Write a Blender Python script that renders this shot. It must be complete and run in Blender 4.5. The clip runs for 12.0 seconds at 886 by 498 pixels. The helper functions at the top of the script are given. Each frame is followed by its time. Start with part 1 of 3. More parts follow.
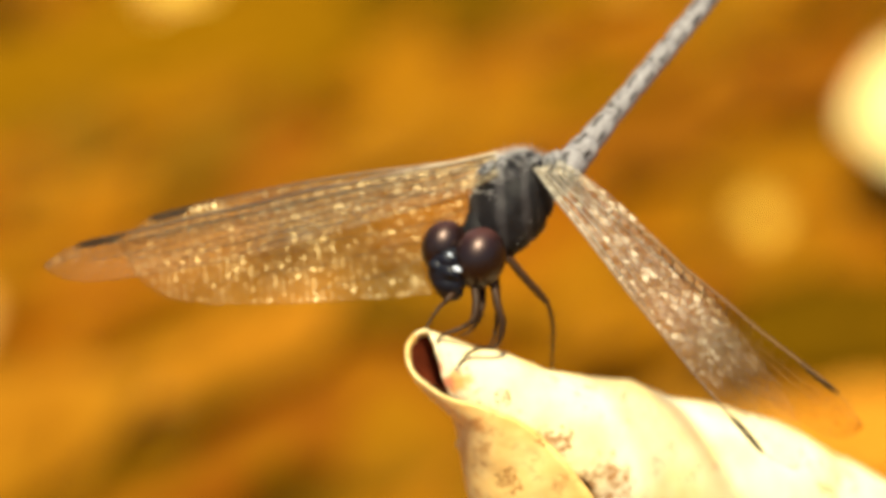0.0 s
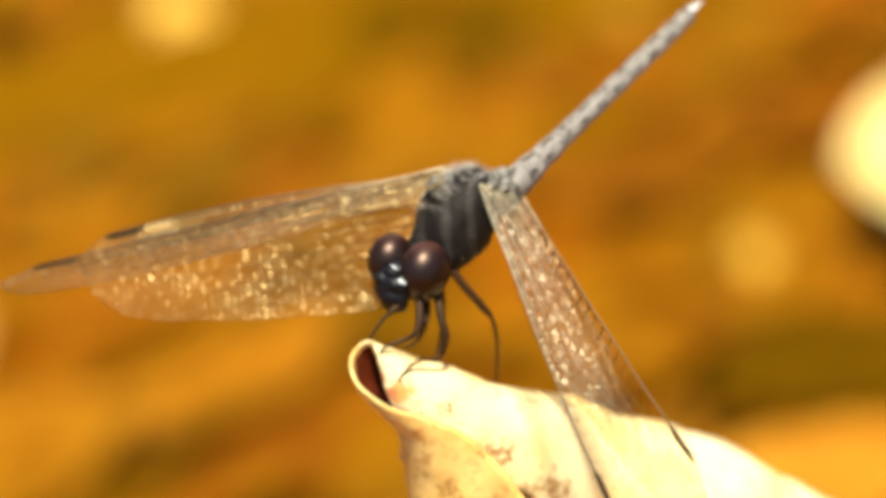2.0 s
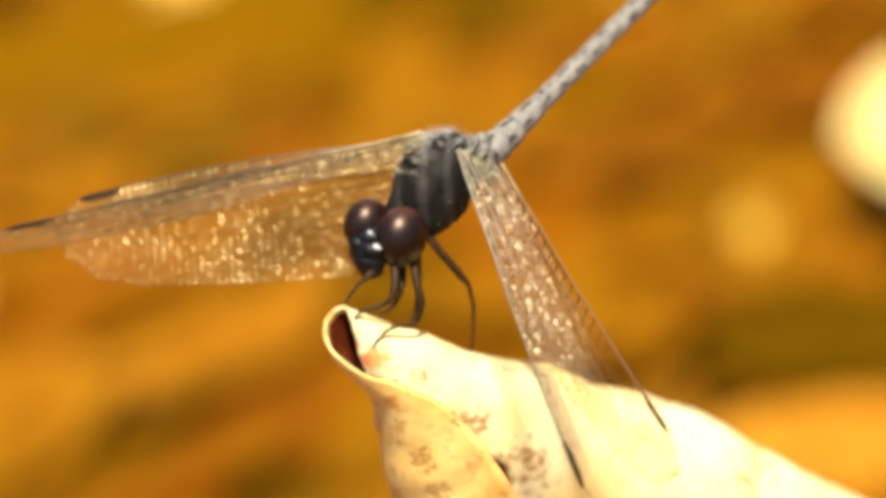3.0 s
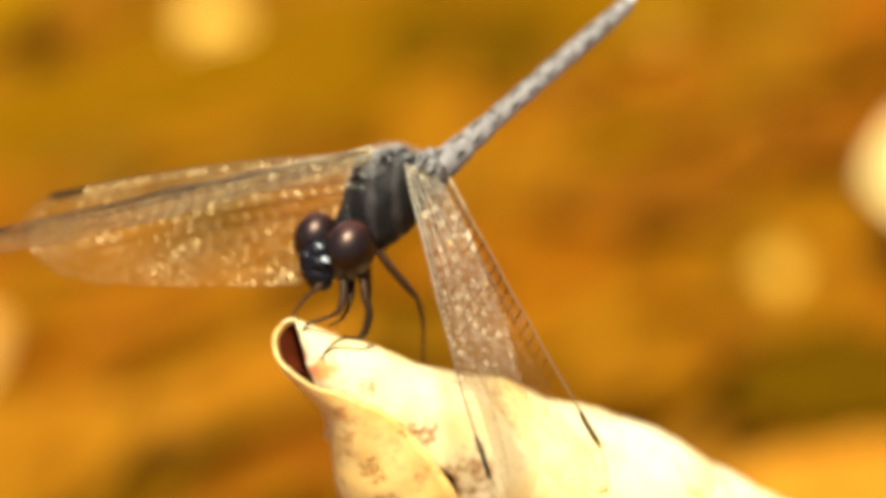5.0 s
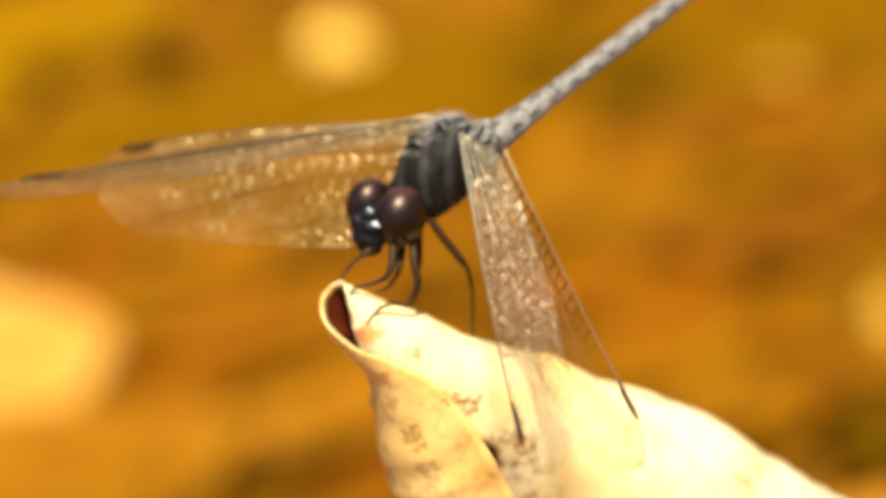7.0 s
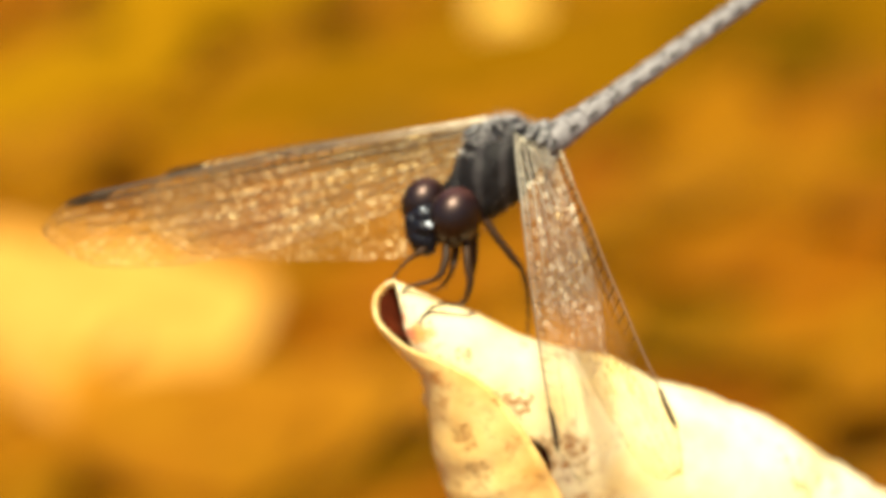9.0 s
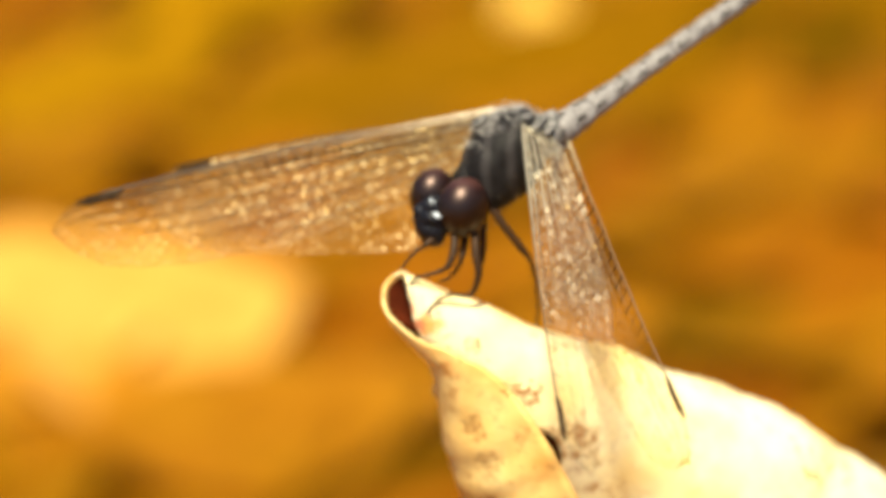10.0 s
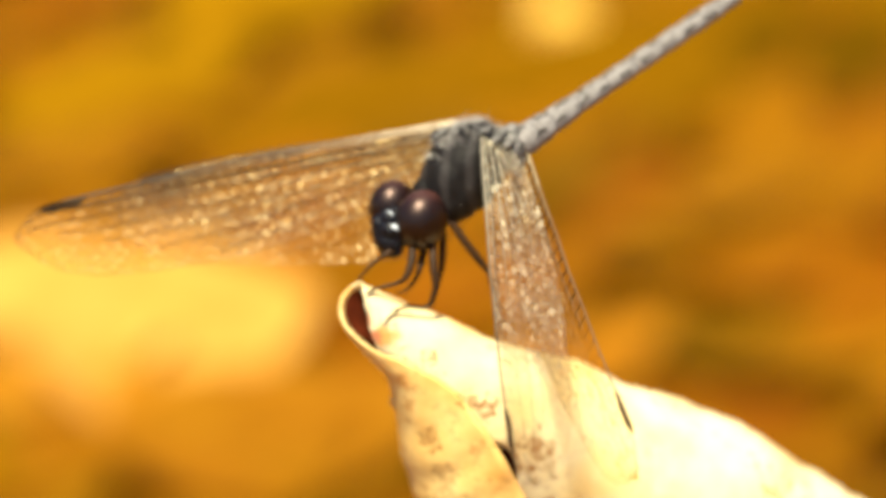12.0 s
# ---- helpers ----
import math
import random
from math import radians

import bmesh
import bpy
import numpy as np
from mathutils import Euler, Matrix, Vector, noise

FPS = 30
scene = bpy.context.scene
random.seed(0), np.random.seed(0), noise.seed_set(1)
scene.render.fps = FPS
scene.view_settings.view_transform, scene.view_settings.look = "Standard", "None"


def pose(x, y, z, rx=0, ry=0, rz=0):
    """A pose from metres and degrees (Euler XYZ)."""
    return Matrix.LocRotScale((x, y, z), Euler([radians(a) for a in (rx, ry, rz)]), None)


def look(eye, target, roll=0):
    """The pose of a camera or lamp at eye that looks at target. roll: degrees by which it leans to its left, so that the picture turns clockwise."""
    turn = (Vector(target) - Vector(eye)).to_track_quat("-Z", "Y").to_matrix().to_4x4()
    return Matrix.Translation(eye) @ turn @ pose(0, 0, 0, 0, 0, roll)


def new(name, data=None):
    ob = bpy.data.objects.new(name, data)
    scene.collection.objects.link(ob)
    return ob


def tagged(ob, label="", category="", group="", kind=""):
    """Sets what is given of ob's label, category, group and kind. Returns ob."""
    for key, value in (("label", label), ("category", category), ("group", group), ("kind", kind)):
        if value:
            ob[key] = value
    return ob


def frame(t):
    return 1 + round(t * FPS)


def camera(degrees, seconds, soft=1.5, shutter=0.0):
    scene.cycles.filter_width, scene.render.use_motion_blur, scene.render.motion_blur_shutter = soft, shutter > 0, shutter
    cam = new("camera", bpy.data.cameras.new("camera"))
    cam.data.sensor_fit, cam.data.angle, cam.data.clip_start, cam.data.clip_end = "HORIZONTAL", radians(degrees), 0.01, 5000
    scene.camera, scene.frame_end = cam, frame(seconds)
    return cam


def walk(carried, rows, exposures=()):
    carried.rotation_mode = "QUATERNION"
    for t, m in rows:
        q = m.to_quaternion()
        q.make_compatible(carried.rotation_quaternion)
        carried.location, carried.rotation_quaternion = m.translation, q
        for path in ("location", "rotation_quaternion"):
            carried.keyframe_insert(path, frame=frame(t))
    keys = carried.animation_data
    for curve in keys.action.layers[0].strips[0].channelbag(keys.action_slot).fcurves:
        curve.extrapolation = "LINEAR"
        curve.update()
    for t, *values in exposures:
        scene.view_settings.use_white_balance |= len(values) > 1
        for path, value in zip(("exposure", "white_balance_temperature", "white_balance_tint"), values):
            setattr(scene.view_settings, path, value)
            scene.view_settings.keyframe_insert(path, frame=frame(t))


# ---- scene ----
cam = camera(20.0, 12.0, soft=4.6)
cam.data.dof.use_dof = True
cam.data.dof.focus_distance = 0.188
cam.data.dof.aperture_fstop = 15.0

walk(cam, [
    (0.0, pose(-0.00914, -0.16611, 0.40848, 63.009, 2.446, -4.929)),
    (0.5, pose(-0.00741, -0.16706, 0.40809, 63.070, 2.583, -4.729)),
    (1.0, pose(-0.00564, -0.16677, 0.40785, 63.379, 2.474, -4.581)),
    (1.5, pose(-0.00398, -0.16631, 0.40765, 63.508, 2.133, -4.239)),
    (2.0, pose(-0.00454, -0.16971, 0.40806, 63.827, 1.639, -4.304)),
    (2.5, pose(-0.00354, -0.16883, 0.40739, 63.379, 1.177, -4.107)),
    (3.0, pose(-0.00250, -0.16820, 0.40683, 63.157, 0.957, -3.917)),
    (5.0, pose(0.00511, -0.17247, 0.40525, 64.354, 1.355, -2.856)),
    (5.5, pose(0.00645, -0.17430, 0.40435, 64.772, 1.168, -2.179)),
    (6.0, pose(0.01004, -0.17356, 0.40219, 64.869, 0.289, -0.463)),
    (6.5, pose(0.01023, -0.17417, 0.40082, 65.000, -0.000, -0.000)),
    (7.0, pose(0.01103, -0.17488, 0.39996, 65.369, 0.354, 0.841)),
    (7.5, pose(0.01280, -0.17451, 0.40039, 65.424, 0.251, 1.959)),
    (9.5, pose(0.02310, -0.17326, 0.40381, 64.185, 1.630, 5.693)),
    (10.0, pose(0.02351, -0.17346, 0.40290, 64.329, 1.820, 5.736)),
    (10.5, pose(0.02575, -0.17255, 0.40285, 64.426, 1.432, 6.436)),
    (11.0, pose(0.02566, -0.17182, 0.40334, 64.513, 1.370, 6.127)),
    (11.5, pose(0.02672, -0.17234, 0.40354, 64.501, 1.486, 6.121)),
    (12.0, pose(0.02965, -0.17298, 0.40313, 64.552, 1.480, 6.819)),
], exposures=[(0.0, 1.13), (3.2, 1.12), (5.2, 1.12), (6.0, 1.09), (7.7, 1.09), (9.5, 1.17), (12.0, 1.17)])

# ---- light ----
SUN_FROM = Vector((-0.04, -0.31, 0.95)).normalized()
world = bpy.data.worlds.new("sky")
scene.world = world
world.use_nodes = True
wn, wl = world.node_tree.nodes, world.node_tree.links
sky = wn.new("ShaderNodeTexSky")
sky.sky_type = "NISHITA"
sky.sun_disc = False
sky.sun_elevation = math.asin(SUN_FROM.z)
sky.sun_rotation = math.atan2(SUN_FROM.x, SUN_FROM.y)
wl.new(sky.outputs[0], wn["Background"].inputs[0])
wn["Background"].inputs[1].default_value = 0.058
sun = new("sun", bpy.data.lights.new("sun", "SUN"))
sun.data.energy, sun.data.angle, sun.data.color = 5.0, radians(7.0), (1.0, 0.905, 0.61)
sun.matrix_world = look(SUN_FROM * 3, (0, 0, 0))

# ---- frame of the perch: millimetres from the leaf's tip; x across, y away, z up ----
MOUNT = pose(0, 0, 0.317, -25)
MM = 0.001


def v(x, y, z):
    return Vector((x, y, z)) * MM


# ---- materials ----
class Nodes:
    def __init__(self, name):
        self.m = bpy.data.materials.new(name)
        self.m.use_nodes = True
        self.t = self.m.node_tree
        self.t.nodes.clear()
        self.out = self.add("ShaderNodeOutputMaterial")

    def add(self, kind, **sets):
        n = self.t.nodes.new(kind)
        for key, value in sets.items():
            n.inputs[key.replace("_", " ")].default_value = value
        return n

    def link(self, a, b):
        self.t.links.new(a, b)

    def coords(self, which="Object"):
        return self.add("ShaderNodeTexCoord").outputs[which]

    def noise(self, scale, detail=4.0, rough=0.55, vector=None):
        n = self.add("ShaderNodeTexNoise", Scale=scale, Detail=detail, Roughness=rough)
        self.link(vector or self.coords(), n.inputs["Vector"])
        return n.outputs["Fac"]

    def ramp(self, fac, stops):
        n = self.add("ShaderNodeValToRGB")
        e = n.color_ramp.elements
        while len(e) < len(stops):
            e.new(0.5)
        for el, (p, c) in zip(e, stops):
            el.position, el.color = p, (*c, 1) if len(c) == 3 else c
        self.link(fac, n.inputs[0])
        return n.outputs["Color"]

    def mix(self, fac, a, b, how="MIX"):
        n = self.t.nodes.new("ShaderNodeMix")
        n.data_type, n.blend_type = "RGBA", how
        for value, socket in ((fac, n.inputs[0]), (a, n.inputs[6]), (b, n.inputs[7])):
            if hasattr(value, "default_value"):
                self.link(value, socket)
            else:
                socket.default_value = value if isinstance(value, float) else (*value, 1)
        return n.outputs[2]

    def maths(self, how, a, b=0.0):
        n = self.t.nodes.new("ShaderNodeMath")
        n.operation = how
        for value, socket in ((a, n.inputs[0]), (b, n.inputs[1])):
            if hasattr(value, "default_value"):
                self.link(value, socket)
            else:
                socket.default_value = value
        return n.outputs[0]

    def bump(self, height, strength, distance):
        n = self.add("ShaderNodeBump", Strength=strength, Distance=distance)
        self.link(height, n.inputs["Height"])
        return n.outputs[0]

    def surface(self, colour, rough=0.5, normal=None, **sets):
        n = self.add("ShaderNodeBsdfPrincipled", **sets)
        for value, key in ((colour, "Base Color"), (rough, "Roughness")):
            if hasattr(value, "default_value"):
                self.link(value, n.inputs[key])
            else:
                n.inputs[key].default_value = (*value, 1) if key == "Base Color" else value
        if normal is not None:
            self.link(normal, n.inputs["Normal"])
        return n

    def done(self, shader):
        self.link(shader.outputs[0], self.out.inputs["Surface"])
        return self.m


def both(n, a, b, fac):
    m = n.add("ShaderNodeMixShader")
    if hasattr(fac, "default_value"):
        n.link(fac, m.inputs[0])
    else:
        m.inputs[0].default_value = fac
    n.link(a.outputs[0], m.inputs[1])
    n.link(b.outputs[0], m.inputs[2])
    return m


def perch_leaf_material(name, tone, ragged):
    n = Nodes(name)
    big, fine = n.noise(160, 3), n.noise(900, 5, 0.65)
    base = n.ramp(big, [(0.30, tone[0]), (0.50, tone[1]), (0.72, tone[2])])
    spots = n.ramp(n.noise(650, 5, 0.75), [(0.52, (0, 0, 0)), (0.62, (1, 1, 1))])
    where = n.ramp(n.noise(140, 3), [(0.52 - ragged, (0, 0, 0)), (0.66 - ragged, (1, 1, 1))])
    stain = n.mix(1.0, spots, where, "MULTIPLY")
    col = n.mix(n.maths("MULTIPLY", stain, 0.75), base, (0.52, 0.25, 0.06))
    # brown stains and patches with ragged rims, and tight groups of specks: (centre in mm, radius in mm, strength,
    # colour)
    flecks = n.ramp(n.noise(1300, 5, 0.7), [(0.42, (0.22, 0.22, 0.22)), (0.58, (1, 1, 1))])
    dots = n.ramp(n.noise(2900, 2, 0.5), [(0.47, (0, 0, 0)), (0.54, (1, 1, 1))])
    # amber near the mouth: light glowing through the thin leaf, painted into its colour
    brown, rust, rosy, amber = (0.36, 0.15, 0.03), (0.36, 0.13, 0.04), (0.66, 0.24, 0.13), (0.90, 0.40, 0.07)
    for x, y, z, radius, deep, colour, grain in (
            (13.4, 5.0, -13.6, 6.2, 1.0, brown, flecks), (12.4, 3.3, -14.2, 3.6, 0.8, rust, flecks), (2.7, 1.2, -4.0, 2.0, 0.4, brown, flecks), (21.0, 4.0, -15.0, 5.0, 0.22, brown, flecks),
            (5.5, 3.3, -12.2, 2.6, 0.75, brown, dots), (5.6, 3.3, -12.2, 1.6, 0.35, brown, None), (6.7, 4.0, -15.0, 2.8, 0.6, brown, dots), (3.6, 2.0, -7.5, 2.2, 0.30, amber, None),
            (5.5, 1.6, -5.7, 1.8, 0.75, brown, dots), (6.8, 2.0, -6.9, 0.75, 1.0, rust, None), (8.2, 2.6, -6.2, 0.7, 0.6, brown, None), (8.7, 2.4, -8.9, 2.4, 0.8, brown, dots),
            (10.2, 2.8, -9.7, 3.4, 0.9, brown, dots), (11.8, 5.3, -6.0, 0.9, 0.6, brown, dots), (9.9, 5.7, -4.8, 1.2, 0.7, brown, dots),
            (2.2, 0.9, -4.2, 2.9, 0.8, amber, None), (0.7, 0.6, -2.9, 1.5, 0.9, rosy, None), (1.3, 0.9, -4.3, 1.6, 0.9, rosy, None)):
        off = n.add("ShaderNodeVectorMath")
        off.operation = "DISTANCE"
        n.link(n.coords(), off.inputs[0])
        off.inputs[1].default_value = v(x, y, z)
        near = n.maths("ADD", n.maths("MULTIPLY", off.outputs["Value"], 1.0 / (radius * MM)), n.maths("MULTIPLY", fine, 1.1))
        mask = n.ramp(near, [(0.95 if grain is dots else 0.75, (deep, deep, deep)), (1.45, (0, 0, 0))])
        col = n.mix(n.maths("MULTIPLY", mask, grain) if grain else mask, col, colour)
    normal = n.bump(fine, 0.35, 0.0004)
    face = n.surface(col, 0.55, normal)
    glow = n.add("ShaderNodeBsdfTranslucent")
    n.link(n.mix(1.0, col, (1.0, 0.86, 0.56), "MULTIPLY"), glow.inputs[0])
    return n.done(both(n, face, glow, 0.30))


def eye_material():
    n = Nodes("compound_eye")
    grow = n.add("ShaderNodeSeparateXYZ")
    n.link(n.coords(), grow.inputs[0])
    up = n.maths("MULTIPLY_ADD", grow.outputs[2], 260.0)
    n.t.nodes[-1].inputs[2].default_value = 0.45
    # browner crown of the eye, which also puts a soft top highlight into the colour
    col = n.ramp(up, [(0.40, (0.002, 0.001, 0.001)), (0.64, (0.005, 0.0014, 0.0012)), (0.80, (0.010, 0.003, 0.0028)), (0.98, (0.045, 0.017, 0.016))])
    vor = n.add("ShaderNodeTexVoronoi", Scale=9000.0)
    n.link(n.coords(), vor.inputs["Vector"])
    return n.done(n.surface(col, 0.40, n.bump(vor.outputs["Distance"], 0.1, 0.00002), Specular_IOR_Level=0.6, IOR=1.5, Specular_Tint=(1.0, 0.72, 0.68, 1.0)))


def plain(name, low, high, rough, scale=800.0, strength=0.3, depth=0.0001, spread=(0.3, 0.7), **sets):
    n = Nodes(name)
    f = n.noise(scale, 5, 0.6)
    return n.done(n.surface(n.ramp(f, [(spread[0], low), (spread[1], high)]), rough, n.bump(f, strength, depth), **sets))


def thorax_material():
    n = Nodes("pruinose_thorax")
    xyz = n.add("ShaderNodeSeparateXYZ")
    n.link(n.coords(), xyz.inputs[0])
    rough = n.noise(1500, 5, 0.7)
    up = n.maths("ADD", n.maths("MULTIPLY", xyz.outputs[2], 270.0), n.maths("MULTIPLY", rough, 2.2))
    dust = n.ramp(up, [(1.35, (0, 0, 0)), (1.75, (0.18, 0.18, 0.18)), (2.15, (0.85, 0.85, 0.85))])
    wave = n.add("ShaderNodeTexWave", Scale=150.0, Distortion=3.0, Detail=2.0)
    n.link(n.coords(), wave.inputs["Vector"])
    lines = n.ramp(wave.outputs["Fac"], [(0.60, (0.009, 0.008, 0.009)), (0.97, (0.030, 0.027, 0.029))])
    col = n.mix(dust, lines, (0.30, 0.28, 0.285))
    return n.done(n.surface(col, 0.62, n.bump(rough, 0.6, 0.0002), Specular_IOR_Level=0.15))


def abdomen_material():
    n = Nodes("pruinose_abdomen")
    rough = n.noise(1300, 5, 0.7)
    grey = n.ramp(rough, [(0.30, (0.10, 0.092, 0.095)), (0.52, (0.20, 0.187, 0.195)), (0.75, (0.36, 0.335, 0.35))])
    xyz = n.add("ShaderNodeSeparateXYZ")
    n.link(n.coords(), xyz.inputs[0])
    # two rows of black dashes along each flank, one dash to a segment, with ragged ends
    turn = n.maths("ARCTAN2", xyz.outputs[1], n.maths("MULTIPLY", n.maths("ABSOLUTE", xyz.outputs[0]), 1.0))
    turn = n.maths("ADD", turn, n.maths("MULTIPLY", n.maths("SUBTRACT", rough, 0.5), 0.9))
    step = n.maths("ADD", n.maths("MULTIPLY", xyz.outputs[2], 430.0), n.maths("MULTIPLY", rough, 0.35))
    mark, broken = None, n.ramp(n.noise(900, 3, 0.6), [(0.40, (0.1, 0.1, 0.1)), (0.52, (1, 1, 1))])
    for middle, wide, shift, share in ((1.12, 0.22, 0.15, 0.66), (-0.05, 0.20, 0.55, 0.55)):
        near = n.maths("LESS_THAN", n.maths("ABSOLUTE", n.maths("SUBTRACT", turn, middle)), wide)
        dash = n.maths("LESS_THAN", n.maths("FRACT", n.maths("ADD", step, shift)), share)
        both_of = n.maths("MULTIPLY", n.maths("MULTIPLY", near, dash), broken)
        mark = both_of if mark is None else n.maths("MAXIMUM", mark, both_of)
    flecks = n.ramp(n.noise(2600, 3, 0.6), [(0.60, (0, 0, 0)), (0.68, (0.7, 0.7, 0.7))])
    col = n.mix(n.maths("MULTIPLY", n.maths("MAXIMUM", mark, flecks), 0.93), grey, (0.022, 0.017, 0.016))
    return n.done(n.surface(col, 0.6, n.bump(rough, 0.5, 0.00012), Specular_IOR_Level=0.2))


def membrane_material(name, haze, pale, sparkle, outer=1.0, tint=(0.985, 0.955, 0.87), soft=0.34, glint=(1.0, 0.84, 0.52)):
    """Clear film; the small facets of its cells flash where they face the sun. haze: pale film painted in for sheen.
    outer: how much haze is left towards the tip.
    """
    n = Nodes(name)
    patch, grain = n.noise(220, 3), n.noise(1300, 4, 0.65)
    span = n.add("ShaderNodeSeparateXYZ")
    n.link(n.coords(), span.inputs[0])
    along = n.maths("ADD", n.maths("MULTIPLY", span.outputs[0], 26.0), n.maths("MULTIPLY", patch, 0.25))
    fade = n.ramp(along, [(0.55, (1, 1, 1)), (0.75, (outer, outer, outer))])
    clear = n.add("ShaderNodeBsdfTransparent")
    n.link(n.mix(fade, tuple(0.5 + 0.5 * k for k in tint), tint), clear.inputs[0])
    film = n.surface(n.ramp(patch, [(0.3, tuple(0.6 * k for k in pale)), (0.7, pale)]), 0.40, None, Specular_IOR_Level=0.8, IOR=1.7, Specular_Tint=(1.0, 0.86, 0.60, 1.0))
    glow = n.add("ShaderNodeBsdfTranslucent")
    glow.inputs[0].default_value = (0.62, 0.43, 0.14, 1)
    solid = both(n, film, glow, 0.40)
    fac = n.maths("ADD", n.maths("MULTIPLY", n.ramp(patch, [(0.35, (0, 0, 0)), (0.70, (1, 1, 1))]), 0.07 * haze),
                  n.maths("MULTIPLY", n.ramp(grain, [(0.40, (0.1, 0.1, 0.1)), (0.66, (1, 1, 1))]), 0.15 * haze))
    body = both(n, clear, solid, n.maths("MULTIPLY", fac, fade))
    flash = n.add("ShaderNodeBsdfGlossy")
    flash.inputs["Color"].default_value = (*glint, 1)
    flash.inputs["Roughness"].default_value = soft
    groups = n.ramp(n.noise(330, 3), [(0.38, (0.25, 0.25, 0.25)), (0.62, (1, 1, 1))])
    return n.done(both(n, body, flash, n.maths("MULTIPLY", n.maths("MULTIPLY", groups, fade), sparkle)))


# vein colour along the span; paler roots put glints on the veins into it
def costa_material(name, *stops):
    n = Nodes(name)
    xyz = n.add("ShaderNodeSeparateXYZ")
    n.link(n.coords(), xyz.inputs[0])
    far = n.maths("ADD", n.maths("MULTIPLY", xyz.outputs[0], 28.0), n.maths("MULTIPLY", n.noise(900, 4), 0.35))
    c = n.ramp(far, stops)
    return n.done(n.surface(c, 0.5, n.bump(n.noise(1500, 3), 0.3, 0.0001), Specular_IOR_Level=0.4))


PERCH = perch_leaf_material("dry_leaf_blade", ((0.92, 0.74, 0.35), (0.965, 0.88, 0.58), (0.98, 0.94, 0.74)), 0.06)
# copy for the front fold: more stained, with its shade put into darker tones
PERCH_SHADED = perch_leaf_material("dry_leaf_shaded", ((0.80, 0.46, 0.12), (0.90, 0.64, 0.23), (0.95, 0.79, 0.39)), 0.11)
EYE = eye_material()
FACE = plain("blue_black_face", (0.002, 0.002, 0.004), (0.006, 0.007, 0.015), 0.5, 1200, 0.2, 0.0001, Specular_IOR_Level=0.25)
# pale blue of the painted face highlights, and of the tail claspers
GLINT_AND_CLASPER = plain("pale_glint_and_clasper", (0.35, 0.40, 0.52), (0.62, 0.66, 0.75), 0.25, 1500)
THORAX = thorax_material()
BACK = plain("dusted_back", (0.025, 0.024, 0.025), (0.23, 0.215, 0.22), 0.65, 1500, 0.6, 0.0002, (0.38, 0.72))
ABDOMEN = abdomen_material()
LEG = plain("dark_leg", (0.012, 0.006, 0.003), (0.045, 0.020, 0.008), 0.5, 1500, Specular_IOR_Level=0.15)
VEIN = plain("wing_vein", (0.06, 0.030, 0.012), (0.16, 0.085, 0.035), 0.55, 700, Specular_IOR_Level=0.2)
COSTA = costa_material("wing_costa", (0.22, (0.46, 0.38, 0.27)), (0.40, (0.16, 0.10, 0.06)), (0.66, (0.05, 0.028, 0.015)))
LONG_VEIN = costa_material("wing_long_vein", (0.12, (0.26, 0.19, 0.11)), (0.26, (0.07, 0.038, 0.017)), (0.60, (0.03, 0.015, 0.007)))
STIGMA = plain("stigma", (0.010, 0.005, 0.002), (0.030, 0.015, 0.006), 0.6, 900, Specular_IOR_Level=0.1)
COSTA_PALE = costa_material("pale_wing_costa", (0.36, (0.20, 0.175, 0.14)), (0.56, (0.12, 0.07, 0.035)), (0.92, (0.05, 0.026, 0.012)))
VEIN_PALE = costa_material("pale_wing_vein", (0.34, (0.28, 0.245, 0.20)), (0.56, (0.15, 0.10, 0.055)), (0.88, (0.05, 0.028, 0.014)))
AMBER_EDGE = costa_material("amber_wing_edge", (0.20, (0.40, 0.34, 0.24)), (0.42, (0.14, 0.075, 0.03)), (0.90, (0.11, 0.055, 0.022)))
AMBER_VEIN = costa_material("amber_wing_vein", (0.18, (0.34, 0.27, 0.17)), (0.40, (0.22, 0.12, 0.05)), (0.90, (0.20, 0.11, 0.045)))
MEMBRANE = membrane_material("wing_membrane", 0.70, (0.66, 0.50, 0.22), 0.060, 1.0, (0.985, 0.955, 0.87), 0.36)
AMBER_FILM = membrane_material("amber_wing_membrane", 0.45, (0.62, 0.46, 0.20), 0.05, 0.10, (0.93, 0.85, 0.68), 0.34, (1.0, 0.90, 0.68))
# pale haze in these two films paints in the sheen of the forewings
GREY_SHEEN = membrane_material("grey_sheen_membrane", 0.95, (0.70, 0.60, 0.42), 0.037, 0.5, (0.96, 0.91, 0.80), 0.44)
MILKY_SHEEN = membrane_material("milky_sheen_membrane", 1.35, (0.80, 0.72, 0.60), 0.060, 0.08, (0.95, 0.90, 0.80), 0.48, (1.0, 0.95, 0.84))


# ---- mesh helpers ----
def link_bm(name, bm, material, smooth=True):
    data = bpy.data.meshes.new(name)
    bm.to_mesh(data)
    bm.free()
    for p in data.polygons:
        p.use_smooth = smooth
    data.materials.append(material)
    return new(name, data)


def part(name, bm, material, parent, label="", smooth=True):
    ob = link_bm(name, bm, material, smooth)
    ob.parent = parent
    if label:
        tagged(ob, label)
    return ob


